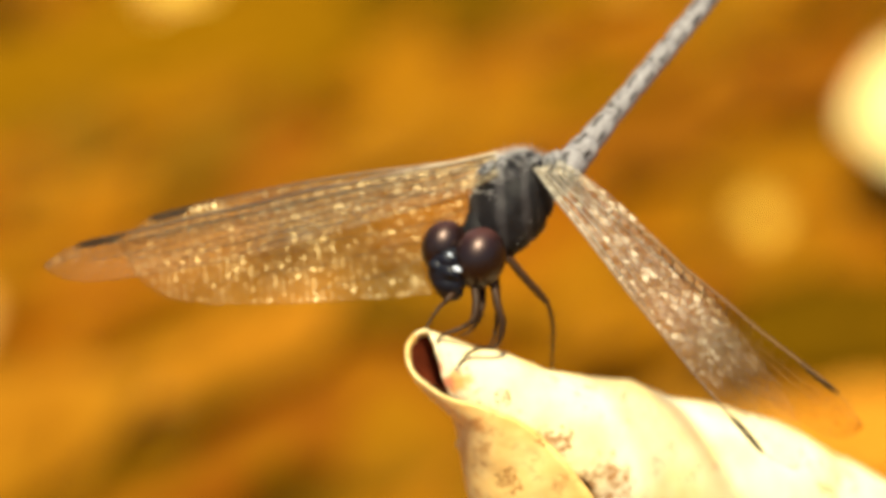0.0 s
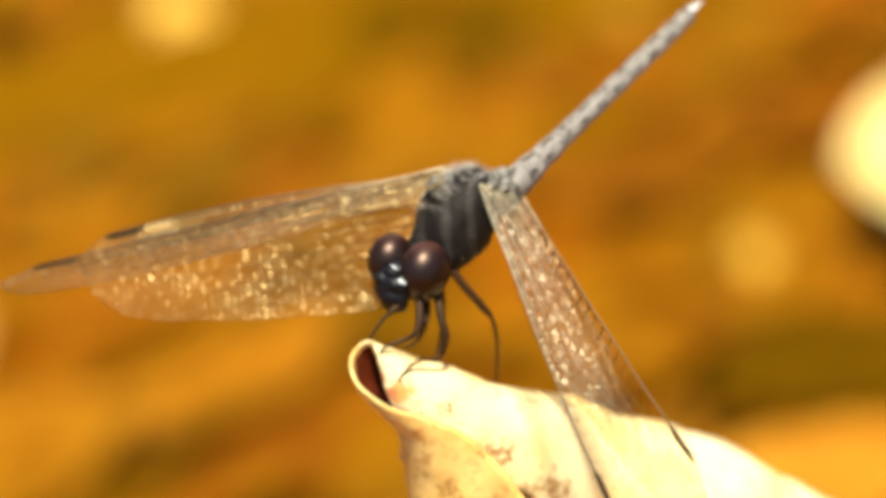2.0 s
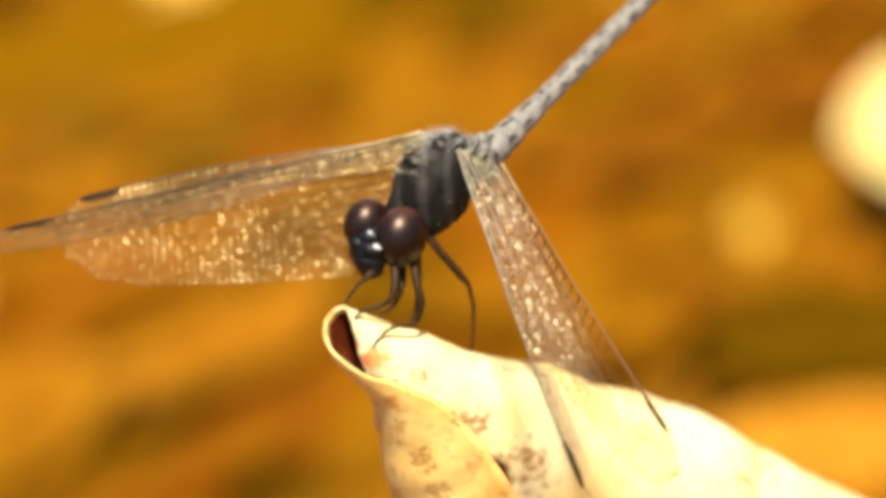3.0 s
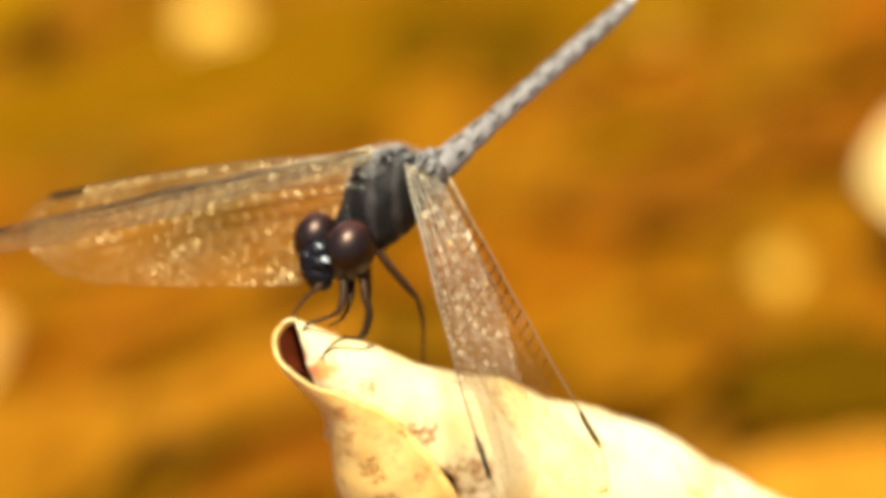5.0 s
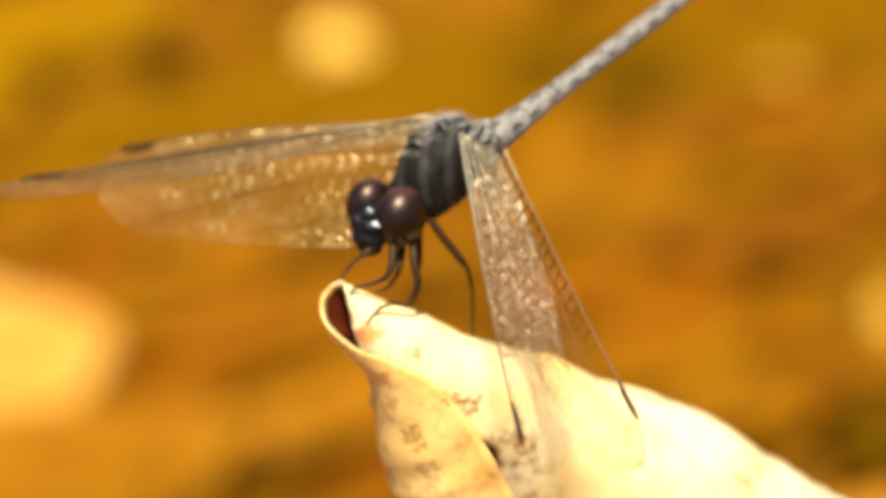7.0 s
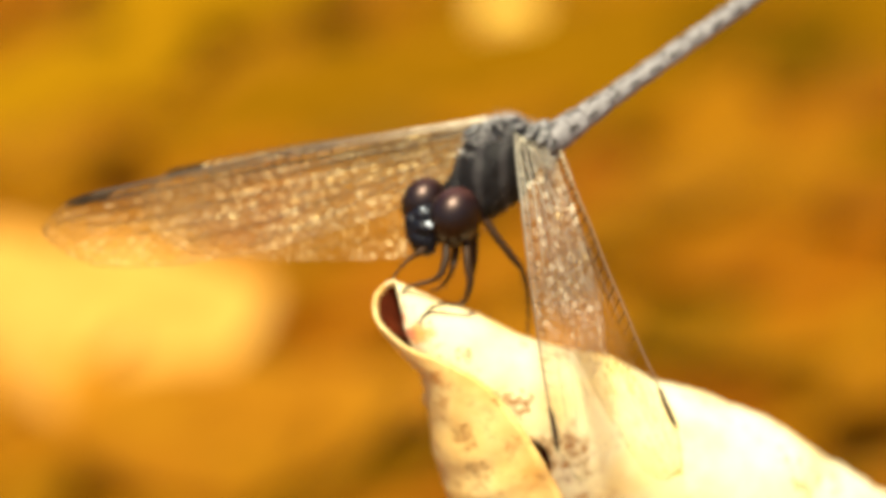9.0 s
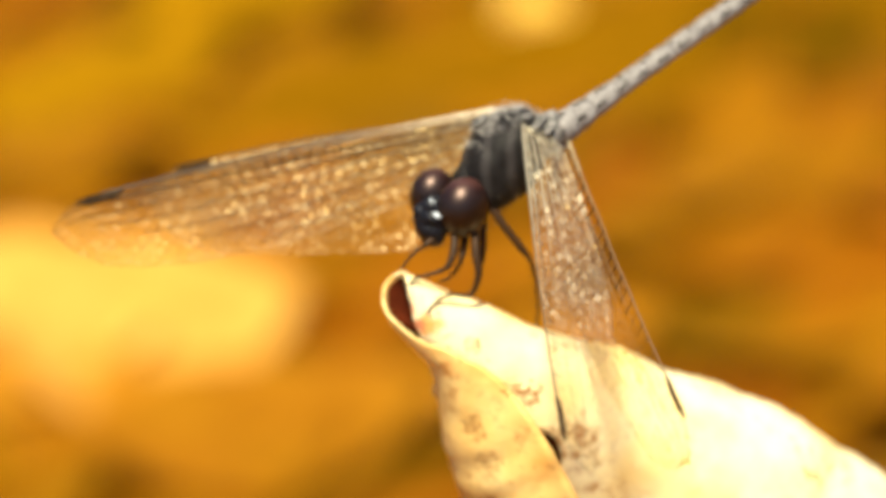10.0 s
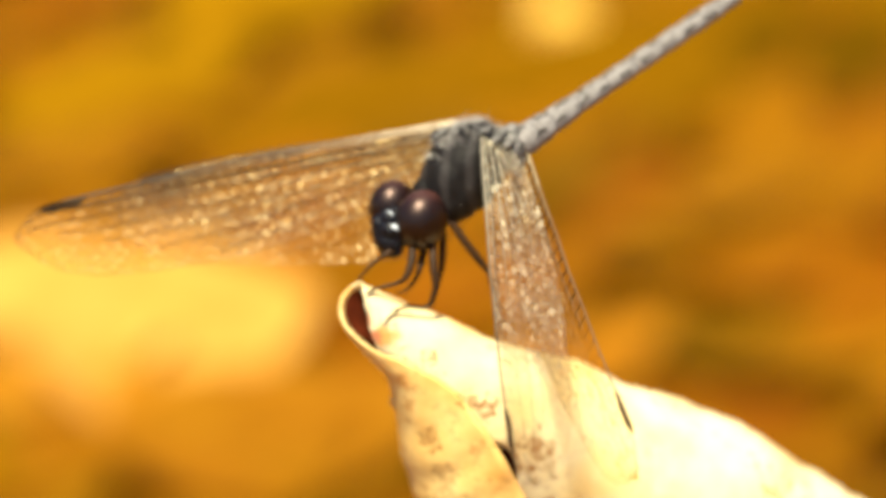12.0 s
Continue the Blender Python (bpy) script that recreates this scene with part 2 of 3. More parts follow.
def tube(bm, path, radii, sides=8, flat=1.0):
    """A round limb along a path of points, closed at both ends."""
    rings, n = [], len(path)
    side = None
    for i, p in enumerate(path):
        d = (path[min(i + 1, n - 1)] - path[max(i - 1, 0)]).normalized()
        if side is None:
            side = d.orthogonal().normalized()
        side = (side - d * side.dot(d)).normalized()
        other = d.cross(side)
        rings.append([bm.verts.new(p + (side * math.cos(a) + other * math.sin(a) * flat) * radii[i])
                      for a in (2 * math.pi * k / sides for k in range(sides))])
    for a, b in zip(rings, rings[1:]):
        for k in range(sides):
            bm.faces.new((a[k], a[(k + 1) % sides], b[(k + 1) % sides], b[k]))
    bm.faces.new(rings[0][::-1])
    bm.faces.new(rings[-1])


def smooth_path(points, steps=6):
    """A Catmull-Rom curve through the points."""
    out, p = [], [points[0]] + list(points) + [points[-1]]
    for i in range(1, len(p) - 2):
        a, b, c, d = p[i - 1:i + 3]
        for k in range(steps):
            t = k / steps
            out.append(0.5 * (2 * b + (c - a) * t + (2 * a - 5 * b + 4 * c - d) * t * t + (3 * b - a - 3 * c + d) * t ** 3))
    out.append(points[-1])
    return out


def ease(x, table):
    """Smooth reading of a short table of (x, value)."""
    if x <= table[0][0]:
        return table[0][1]
    for (a, va), (b, vb) in zip(table, table[1:]):
        if x <= b:
            t = (x - a) / (b - a)
            return va + (vb - va) * t
    return table[-1][1]


def ball(bm, centre, axes, radii, seg=32, rings=20, shape=None):
    """An ellipsoid; axes: three unit vectors; shape(x, y, z) may return a factor."""
    made = bmesh.ops.create_uvsphere(bm, u_segments=seg, v_segments=rings, radius=1.0)["verts"]
    for w in made:
        c = w.co.copy()
        k = shape(c) if shape else 1.0
        w.co = centre + sum((axes[i] * (c[i] * radii[i] * k) for i in range(3)), Vector())


# ---- ground and litter ----
def ground_material():
    n = Nodes("forest_floor")
    c = n.ramp(n.noise(9, 6, 0.6), [(0.30, (0.125, 0.053, 0.0030)), (0.50, (0.185, 0.077, 0.0041)), (0.70, (0.2537, 0.0982, 0.0049))])
    return n.done(n.surface(c, 0.9, n.bump(n.noise(60, 4), 0.6, 0.01), Specular_IOR_Level=0.05))


def build_ground():
    bm = bmesh.new()
    n = 40
    grid = {}
    for i in range(n + 1):
        for j in range(n + 1):
            a, b = 2 * i / n - 1, 2 * j / n - 1
            x, y = 400 * a ** 5 + a * 1.5, 400 * b ** 5 + b * 1.5 + 0.6
            z = 0.012 * noise.noise(Vector((x * 6, y * 6, 0))) - 0.012
            grid[i, j] = bm.verts.new((x, y, z))
    for i in range(n):
        for j in range(n):
            bm.faces.new((grid[i, j], grid[i + 1, j], grid[i + 1, j + 1], grid[i, j + 1]))
    tagged(link_bm("ground", bm, ground_material()), "golden brown woodland soil under fallen leaves", "ground", kind="structure")


def litter_material(name, stops, rough=0.6):
    n = Nodes(name)
    rnd = n.add("ShaderNodeNewGeometry").outputs["Random Per Island"]
    c = n.ramp(rnd, stops)
    c = n.mix(0.5, c, n.ramp(n.noise(45, 3), [(0.3, (0.55, 0.5, 0.45)), (0.7, (1.0, 1.0, 1.0))]), "MULTIPLY")
    face = n.surface(c, rough, n.bump(n.noise(200, 3), 0.3, 0.002), Specular_IOR_Level=0.03)
    glow = n.add("ShaderNodeBsdfTranslucent")
    n.link(c, glow.inputs[0])
    return n.done(both(n, face, glow, 0.25))


def leaf_blade(bm, m, length, width, curl, cup, rng, nx=8):
    """One fallen leaf: pointed oval blade, cupped along its midrib and curled at its ends."""
    rows = []
    for i in range(nx + 1):
        t = i / nx
        half = width * 0.5 * (math.sin(math.pi * min(1, t * 0.97 + 0.03)) ** 0.75) * (1.12 - 0.35 * t)
        z0 = curl * (2 * t - 1) ** 2 + rng.uniform(-1, 1) * 0.02 * length
        rows.append([bm.verts.new(m @ Vector(((t - 0.5) * length, s * half, z0 + cup * abs(s) ** 1.5)))
                     for s in (-1, -0.5, 0, 0.5, 1)])
    for a, b in zip(rows, rows[1:]):
        for k in range(4):
            bm.faces.new((a[k], b[k], b[k + 1], a[k + 1]))


def build_litter():
    rng = random.Random(7)
    golden = litter_material("golden_litter", [(0.0, (0.1424, 0.0696, 0.0015)), (0.2, (0.2365, 0.0974, 0.0015)), (0.45, (0.2807, 0.1122, 0.0022)),
                                               (0.7, (0.2619, 0.0802, 0.0015)), (0.85, (0.1858, 0.0573, 0.0015)), (1.0, (0.1531, 0.0769, 0.0015))])
    bm = bmesh.new()
    for k in range(3400):
        x, y = rng.uniform(-0.6, 0.6), rng.uniform(0.15, 1.5)
        if k >= 1600:
            # thinner and thinner away from the clearing
            x, y = rng.gauss(0, 0.95), 0.75 + rng.gauss(0, 1.0)
            if abs(x) < 0.6 and 0.15 < y < 1.5:
                continue
        size = rng.uniform(0.06, 0.14)
        m = pose(x, y, rng.uniform(0.0, 0.012), rng.uniform(-7, 7), rng.uniform(-7, 7), rng.gauss(52, 20) + rng.choice((0, 180)))
        leaf_blade(bm, m, size, size * rng.uniform(0.28, 0.45), rng.uniform(0, 0.006), rng.uniform(-0.003, 0.005), rng, 6)
    tagged(link_bm("leaf_litter", bm, golden), "golden and orange fallen leaves covering the ground", "leaf litter", kind="stuff")


def build_moss():
    n = Nodes("olive_moss")
    f = n.noise(70, 5, 0.65)
    mat = n.done(n.surface(n.ramp(f, [(0.3, (0.145, 0.068, 0.0010)), (0.7, (0.25, 0.118, 0.0022))]), 0.9, n.bump(f, 0.8, 0.004), Specular_IOR_Level=0.0))
    n = Nodes("dark_moss")
    f = n.noise(70, 5, 0.65)
    dark = n.done(n.surface(n.ramp(f, [(0.3, (0.045, 0.0205, 0.0008)), (0.7, (0.09, 0.0433, 0.0008))]), 0.9, n.bump(f, 0.8, 0.004), Specular_IOR_Level=0.0))
    n = Nodes("brown_moss")
    f = n.noise(70, 5, 0.65)
    brown = n.done(n.surface(n.ramp(f, [(0.3, (0.10, 0.045, 0.0008)), (0.7, (0.165, 0.072, 0.0014))]), 0.9, n.bump(f, 0.8, 0.004), Specular_IOR_Level=0.0))
    tones = {"dark": (dark, "low dark green moss cushion among fallen leaves"), "olive": (mat, "low olive green moss cushion among fallen leaves"), "brown": (brown, "low brownish moss cushion among fallen leaves")}
    for x, y, rx, ry, turn, tone in ((0.164, 0.540, 0.042, 0.032, 12, "dark"), (0.01, 0.87, 0.10, 0.050, 48, "brown"), (-0.13, 0.79, 0.085, 0.035, 50, "brown"), (-0.235, 0.80, 0.065, 0.04, 46, "olive"),
                                     (-0.215, 0.480, 0.026, 0.018, 0, "olive"), (-0.19, 0.93, 0.07, 0.05, 52, "olive"), (0.17, 0.93, 0.08, 0.045, 44, "brown"), (0.10, 0.93, 0.05, 0.04, 40, "brown"),
                                     (0.046, 0.862, 0.058, 0.060, 20, "dark"), (-0.062, 0.824, 0.060, 0.034, 50, "brown"), (0.008, 0.800, 0.034, 0.018, 52, "brown"), (0.130, 0.872, 0.045, 0.028, 48, "brown"),
                                     (-0.075, 0.885, 0.040, 0.020, 50, "brown"), (0.112, 0.735, 0.036, 0.016, 50, "brown")):
        bm = bmesh.new()
        made = bmesh.ops.create_uvsphere(bm, u_segments=28, v_segments=14, radius=1.0)["verts"]
        for w in made:
            k = 1 + 0.22 * noise.noise(w.co * 2.2 + Vector((x * 40, y * 40, 0)))
            w.co = Vector((w.co.x * rx * k, w.co.y * ry * k, w.co.z * 0.012 * k))
        ob = link_bm("moss_cushion", bm, tones[tone][0])
        ob.matrix_world = pose(x, y, 0.008, 0, 0, turn)
        tagged(ob, tones[tone][1], "moss", "moss cushions")


def fallen_leaf(x, y, z, length, width, turn, colour, label, tilt=(0, 0), rough=0.6, shine=0.03):
    n = Nodes("fallen_leaf")
    c = n.ramp(n.noise(34, 4), [(0.3, (colour[0] * 0.78, colour[1] * 0.66, colour[2] * 0.5)), (0.68, colour)])
    face = n.surface(c, rough, n.bump(n.noise(150, 3), 0.3, 0.002), Specular_IOR_Level=shine)
    glow = n.add("ShaderNodeBsdfTranslucent")
    n.link(c, glow.inputs[0])
    mat = n.done(both(n, face, glow, 0.2))
    ob = new("fallen_leaf")
    ob.matrix_world = pose(x, y, z, tilt[0], tilt[1], turn)
    tagged(ob, label, "leaf", "single fallen leaves")
    bm = bmesh.new()
    curl = min(0.008, 0.06 * length)
    leaf_blade(bm, Matrix(), length, width, curl, min(0.003, 0.03 * length), random.Random(3), 12)
    part("blade", bm, mat, ob)
    bm = bmesh.new()
    path = [Vector(((k / 8 - 0.5) * length, 0, curl * (k / 4 - 1) ** 2 - 0.0004)) for k in range(9)]
    tube(bm, path, [0.0009 * (1 - 0.08 * k) for k in range(9)], 6)
    part("midrib", bm, mat, ob)
    bm = bmesh.new()
    tube(bm, [path[0], path[0] + Vector((-0.10 * length, 0, -0.004)), path[0] + Vector((-0.22 * length, 0.03 * length, -0.012))], [0.0009, 0.0009, 0.0011], 6)
    part("stalk", bm, mat, ob)
    return ob


build_ground()
build_litter()
build_moss()
fallen_leaf(0.215, 0.634, 0.030, 0.125, 0.058, 84, (0.90, 0.73, 0.33), "pale cream fallen leaf in full sun on the litter", (16, 0))
fallen_leaf(-0.159, 0.558, 0.018, 0.100, 0.098, 18, (0.56, 0.300, 0.062), "large bright orange yellow fallen leaf in full sun", (18, 0))
fallen_leaf(-0.208, 0.564, 0.014, 0.110, 0.100, -14, (0.587, 0.320, 0.0668), "large bright orange yellow fallen leaf in full sun", (16, 0))
fallen_leaf(-0.178, 0.512, 0.010, 0.110, 0.060, 8, (0.38, 0.165, 0.010), "dull orange fallen leaf lying on the litter", (10, 0))
fallen_leaf(-0.110, 0.500, 0.014, 0.110, 0.075, 22, (0.28, 0.117, 0.0045), "golden brown fallen leaf lying on the litter", (10, 0))
fallen_leaf(-0.030, 0.545, 0.012, 0.100, 0.042, 42, (0.32, 0.13, 0.006), "dull orange fallen leaf lying on the litter", (6, 0))
fallen_leaf(-0.085, 0.668, 0.012, 0.070, 0.034, 46, (0.30, 0.125, 0.004), "golden fallen leaf lying on the litter", (4, 0))
fallen_leaf(0.125, 0.690, 0.012, 0.120, 0.060, 28, (0.165, 0.058, 0.0012), "russet brown fallen leaf lying on the litter", (4, 0))
fallen_leaf(0.060, 0.640, 0.010, 0.110, 0.040, 30, (0.235, 0.083, 0.0015), "russet brown fallen leaf lying on the litter", (4, 0))
# next four leaves are added as sun glints, their brightness put into the colour
fallen_leaf(0.154, 0.614, 0.014, 0.016, 0.0175, 0, (0.58, 0.36, 0.035), "small pale yellow fallen leaf added as a sun glint", (45, -15), 0.45, 0.08)
fallen_leaf(-0.053, 0.874, 0.016, 0.030, 0.033, 0, (0.90, 0.60, 0.10), "small pale yellow fallen leaf added as a sun glint", (48, -7), 0.40, 0.12)
fallen_leaf(0.141, 0.842, 0.014, 0.020, 0.022, 0, (0.44, 0.24, 0.020), "small golden fallen leaf added as a sun glint", (48, -15), 0.5, 0.04)
fallen_leaf(-0.054, 0.511, 0.012, 0.012, 0.014, 0, (0.44, 0.30, 0.04), "small greenish yellow fallen leaf added as a sun glint", (44, -5), 0.5, 0.3)
fallen_leaf(0.152, 0.462, 0.014, 0.10, 0.045, 16, (0.48, 0.21, 0.018), "bright orange fallen leaf lying on the litter", (10, 0))


# ---- the perch: a dry leaf rolled into a cone ----
AXIS = Vector((0.62, 0.45, -0.64)).normalized()
TOWARDS = (Vector((0, -1, 0)) - AXIS * -AXIS.y).normalized()
RIDGE = TOWARDS.cross(AXIS).normalized() if TOWARDS.cross(AXIS).x > 0 else AXIS.cross(TOWARDS).normalized()
TIP = Vector((0.8, 2.0, -2.4))
FLAT = 0.893  # share of the axis that runs across and up
R_TOP = [(-2.5, 0.95), (0, 1.84), (2, 2.6), (4.5, 3.9), (8, 4.9), (12, 7.15), (15, 9.2), (19, 10.5), (24, 13.6), (29, 15.4), (40, 18.1), (60, 24.0)]
R_LOW = [(-2.5, 0.6), (-1.7, 1.5), (-1, 1.94), (0, 2.35), (2, 2.55), (4.5, 2.62), (6, 3.4), (8, 4.88), (10, 6.5), (15, 9.2), (19, 11.2), (40, 17), (60, 22)]
R_FRONT = [(-2.5, 0.9), (0, 1.5), (3, 2.6), (8, 4.2), (14, 6.4), (20, 8.0), (40, 12), (60, 15)]
EDGE = [(-2.5, 150), (0.4, 144), (1.2, 137), (1.8, 127), (2.8, 108), (3.6, 98), (4.6, 89), (5.8, 82), (7.4, 80), (9, 83), (11.6, 88), (13.8, 92), (16.2, 96), (19.4, 100), (40, 108), (60, 112)]


def leaf_point(s, turn, inset):
    a = math.radians(turn)
    c, q = math.cos(a), math.sin(a)
    rx = ease(s, R_TOP) if c > 0 else ease(s, R_LOW)
    ry = ease(s, R_FRONT) * (1.0 if q > 0 else 1.25)
    wob = 1 + 0.02 * noise.noise(Vector((s * 0.22, turn * 0.018, 3.1))) + 0.014 * noise.noise(Vector((s * 0.9, turn * 0.03, 8))) * min(1, max(0, s) / 4)
    if 60 < turn < 200:
        wob += 0.022 * math.sin(s * 2.1 + 1.5 * noise.noise(Vector((s * 0.4, turn * 0.02, 1)))) * min(1, max(0, s - 5) / 5) * math.sin(math.radians((turn - 60) * 180 / 140))
    crease = noise.noise(Vector((s * 1.1, turn * 0.045, 5.5))) + 0.6 * noise.noise(Vector((s * 2.4, turn * 0.10, 2.2)))
    wob += 0.013 * crease * min(1, max(0, s - 2.5) / 5)
    return TIP + AXIS * (s / FLAT) + RIDGE * (c * (rx * wob - inset)) + TOWARDS * (q * (ry * wob - inset))


def build_perch():
    ns, nt = 90, 84
    rows = []
    start = [(80, 0.4), (115, 1.2), (150, -0.2), (180, -1.3), (230, -2.0), (360, -2.0), (400, -1.8), (440, -1.0), (465, 0.1), (475, 0.7), (490, 1.9), (540, 2.6)]
    for i in range(ns + 1):
        row = []
        for j in range(nt + 1):
            u = j / nt
            k = (i / ns) ** 1.5
            s_mid = -2 + 62 * k
            edge = ease(s_mid, EDGE)
            for _ in range(3):
                s_edge = ease(edge, start)
                edge = ease(s_edge + (60 - s_edge) * k, EDGE)
            turn = edge + u * (386 - 34 * math.exp(-((s_mid - 12.5) / 3.2) ** 2))
            s0 = ease(turn, start)
            s = s0 + (60 - s0) * k
            gap = (0.22 + 0.06 * max(0, s) + 0.12 * max(0, s - 7)) * min(1.5, max(0, (turn - 340) / 110)) if turn > 340 else 0.0
            lip = 0.02 * math.exp(-((s - s0) / 0.5) ** 2)
            lift = 1.0 * math.exp(-u / 0.03) * min(1, max(0, s - 4) / 6)
            row.append(leaf_point(s, turn, gap - lip - lift) * MM)
        rows.append(row)
    leaf = new("curled_leaf")
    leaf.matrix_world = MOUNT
    tagged(leaf, "dry pale yellow leaf rolled into a cone with brown specks", "leaf")
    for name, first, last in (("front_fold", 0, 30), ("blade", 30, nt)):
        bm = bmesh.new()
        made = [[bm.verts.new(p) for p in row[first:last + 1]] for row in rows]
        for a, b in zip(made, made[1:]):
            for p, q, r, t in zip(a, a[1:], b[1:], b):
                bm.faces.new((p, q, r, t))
        ob = part(name, bm, PERCH if name == "blade" else PERCH_SHADED, leaf)
        thick = ob.modifiers.new("thickness", "SOLIDIFY")
        thick.thickness, thick.offset = 0.00028, 0.0
    # the shade inside the roll, put in as two dark sheets
    dark = plain("roll_shade", (0.05, 0.008, 0.002), (0.12, 0.020, 0.005), 0.8, 700, Specular_IOR_Level=0.1)
    for name, depths, mat, label in (("mouth_shade", [0.3 * i for i in range(7)], dark, "dark red-brown sheet added as shade at the mouth of the roll"),
                                     ("inner_shade", [1.8 + 0.9 * i for i in range(26)], dark, "dark sheet added as shade deeper in the roll")):
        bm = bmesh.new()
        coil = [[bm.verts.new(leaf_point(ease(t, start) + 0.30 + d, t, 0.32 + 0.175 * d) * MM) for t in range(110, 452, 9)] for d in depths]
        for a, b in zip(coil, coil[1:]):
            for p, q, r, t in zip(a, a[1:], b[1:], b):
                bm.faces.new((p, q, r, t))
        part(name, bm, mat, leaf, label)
    bm = bmesh.new()
    ball(bm, leaf_point(6.7, 192, 0.05) * MM, (Vector((1, 0, 0)), Vector((0, 1, 0)), Vector((0, 0, 1))), (0.46 * MM, 0.45 * MM, 0.62 * MM), 14, 10, lambda c: 1 + 0.25 * noise.noise(c * 1.5))
    part("edge_knob", bm, PERCH_SHADED, leaf)
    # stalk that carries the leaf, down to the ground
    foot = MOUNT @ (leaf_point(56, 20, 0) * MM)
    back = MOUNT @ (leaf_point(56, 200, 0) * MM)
    top = foot.lerp(back, 0.55)
    bm = bmesh.new()
    way = smooth_path([top + Vector((-0.02, -0.01, 0.02)), top, Vector((top.x + 0.05, top.y + 0.01, 0.14)), Vector((top.x + 0.06, top.y + 0.02, -0.02))], 8)
    tube(bm, way, [0.0016 + 0.0016 * i / len(way) for i in range(len(way))], 10)
    tagged(link_bm("plant_stem", bm, plain("stem", (0.10, 0.07, 0.02), (0.24, 0.16, 0.05), 0.6, 200)), "thin brown plant stem carrying the curled leaf", "stem")


build_perch()

# ---- the dragonfly ----
fly = new("dragonfly")
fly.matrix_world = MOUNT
tagged(fly, "dark dragonfly with grey dusted abdomen perched on a leaf tip", "dragonfly")


def frame_of(a, towards):
    """Unit axes: along a, towards (made square), and their cross product."""
    a = a.normalized()
    b = (towards - a * towards.dot(a)).normalized()
    return a, b, a.cross(b)


def build_head():
    lat = Vector((0.80, -0.47, -0.37)).normalized()
    ahead = frame_of(lat, Vector((-0.50, -0.78, -0.10)))[1]
    up = lat.cross(ahead) if lat.cross(ahead).z > 0 else ahead.cross(lat)
    axes = (lat, ahead, up)
    centre = v(2.30, 2.75, 4.25)
    bm = bmesh.new()
    ball(bm, centre, axes, (1.72 * MM, 1.62 * MM, 2.00 * MM), 32, 22, lambda c: 1.0 - 0.16 * max(0, -c.z) ** 2 * abs(c.x))
    head = part("head", bm, FACE, fly, "glossy blue-black head")
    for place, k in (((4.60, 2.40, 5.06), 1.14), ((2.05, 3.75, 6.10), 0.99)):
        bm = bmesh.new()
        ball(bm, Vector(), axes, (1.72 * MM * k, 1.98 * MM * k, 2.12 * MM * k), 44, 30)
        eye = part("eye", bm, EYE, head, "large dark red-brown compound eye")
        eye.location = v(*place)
    # forehead, face plates and mouth parts: across, ahead, up from the head's middle, then the size
    for x, f, z, r, mat, name in ((0.05, 0.95, 1.15, 0.70, FACE, "forehead"), (-0.62, 1.05, 0.35, 0.66, FACE, "face_plate"), (0.55, 1.12, 0.30, 0.68, FACE, "face_plate"),
                                  (0.25, 0.62, -0.72, 1.10, FACE, "upper_lip"), (0.42, 0.25, -1.30, 1.00, FACE, "lower_lip")):
        bm = bmesh.new()
        ball(bm, centre + (lat * x + ahead * f + up * z) * MM, axes, (r * 1.15 * MM, r * 0.9 * MM, r * 0.9 * MM), 20, 14)
        part(name, bm, mat, head)
    # highlights on the face, put in as small pale caps
    for place, size in (((2.22, 1.22, 5.45), (0.40, 0.22)), ((1.45, 1.62, 4.60), (0.30, 0.28)), ((2.69, 0.92, 4.42), (0.38, 0.20))):
        bm = bmesh.new()
        ball(bm, v(*place), axes, (size[0] * MM, 0.16 * MM, size[1] * MM), 16, 10, lambda c: 1 + 0.3 * noise.noise(c * 1.7 + Vector(place)))
        part("face_glint", bm, GLINT_AND_CLASPER, head, "pale blue cap painted as a highlight")
    for sgn in (-1, 1):
        bm = bmesh.new()
        a = centre + (lat * sgn * 0.45 + ahead * 1.2 + up * 1.45) * MM
        tube(bm, [a, a + (ahead * 0.6 + lat * sgn * 0.25 + up * 0.4) * MM, a + (ahead * 1.0 + lat * sgn * 0.7 + up * 0.9) * MM], [0.07 * MM, 0.04 * MM, 0.015 * MM], 5)
        part("antenna", bm, LEG, head)


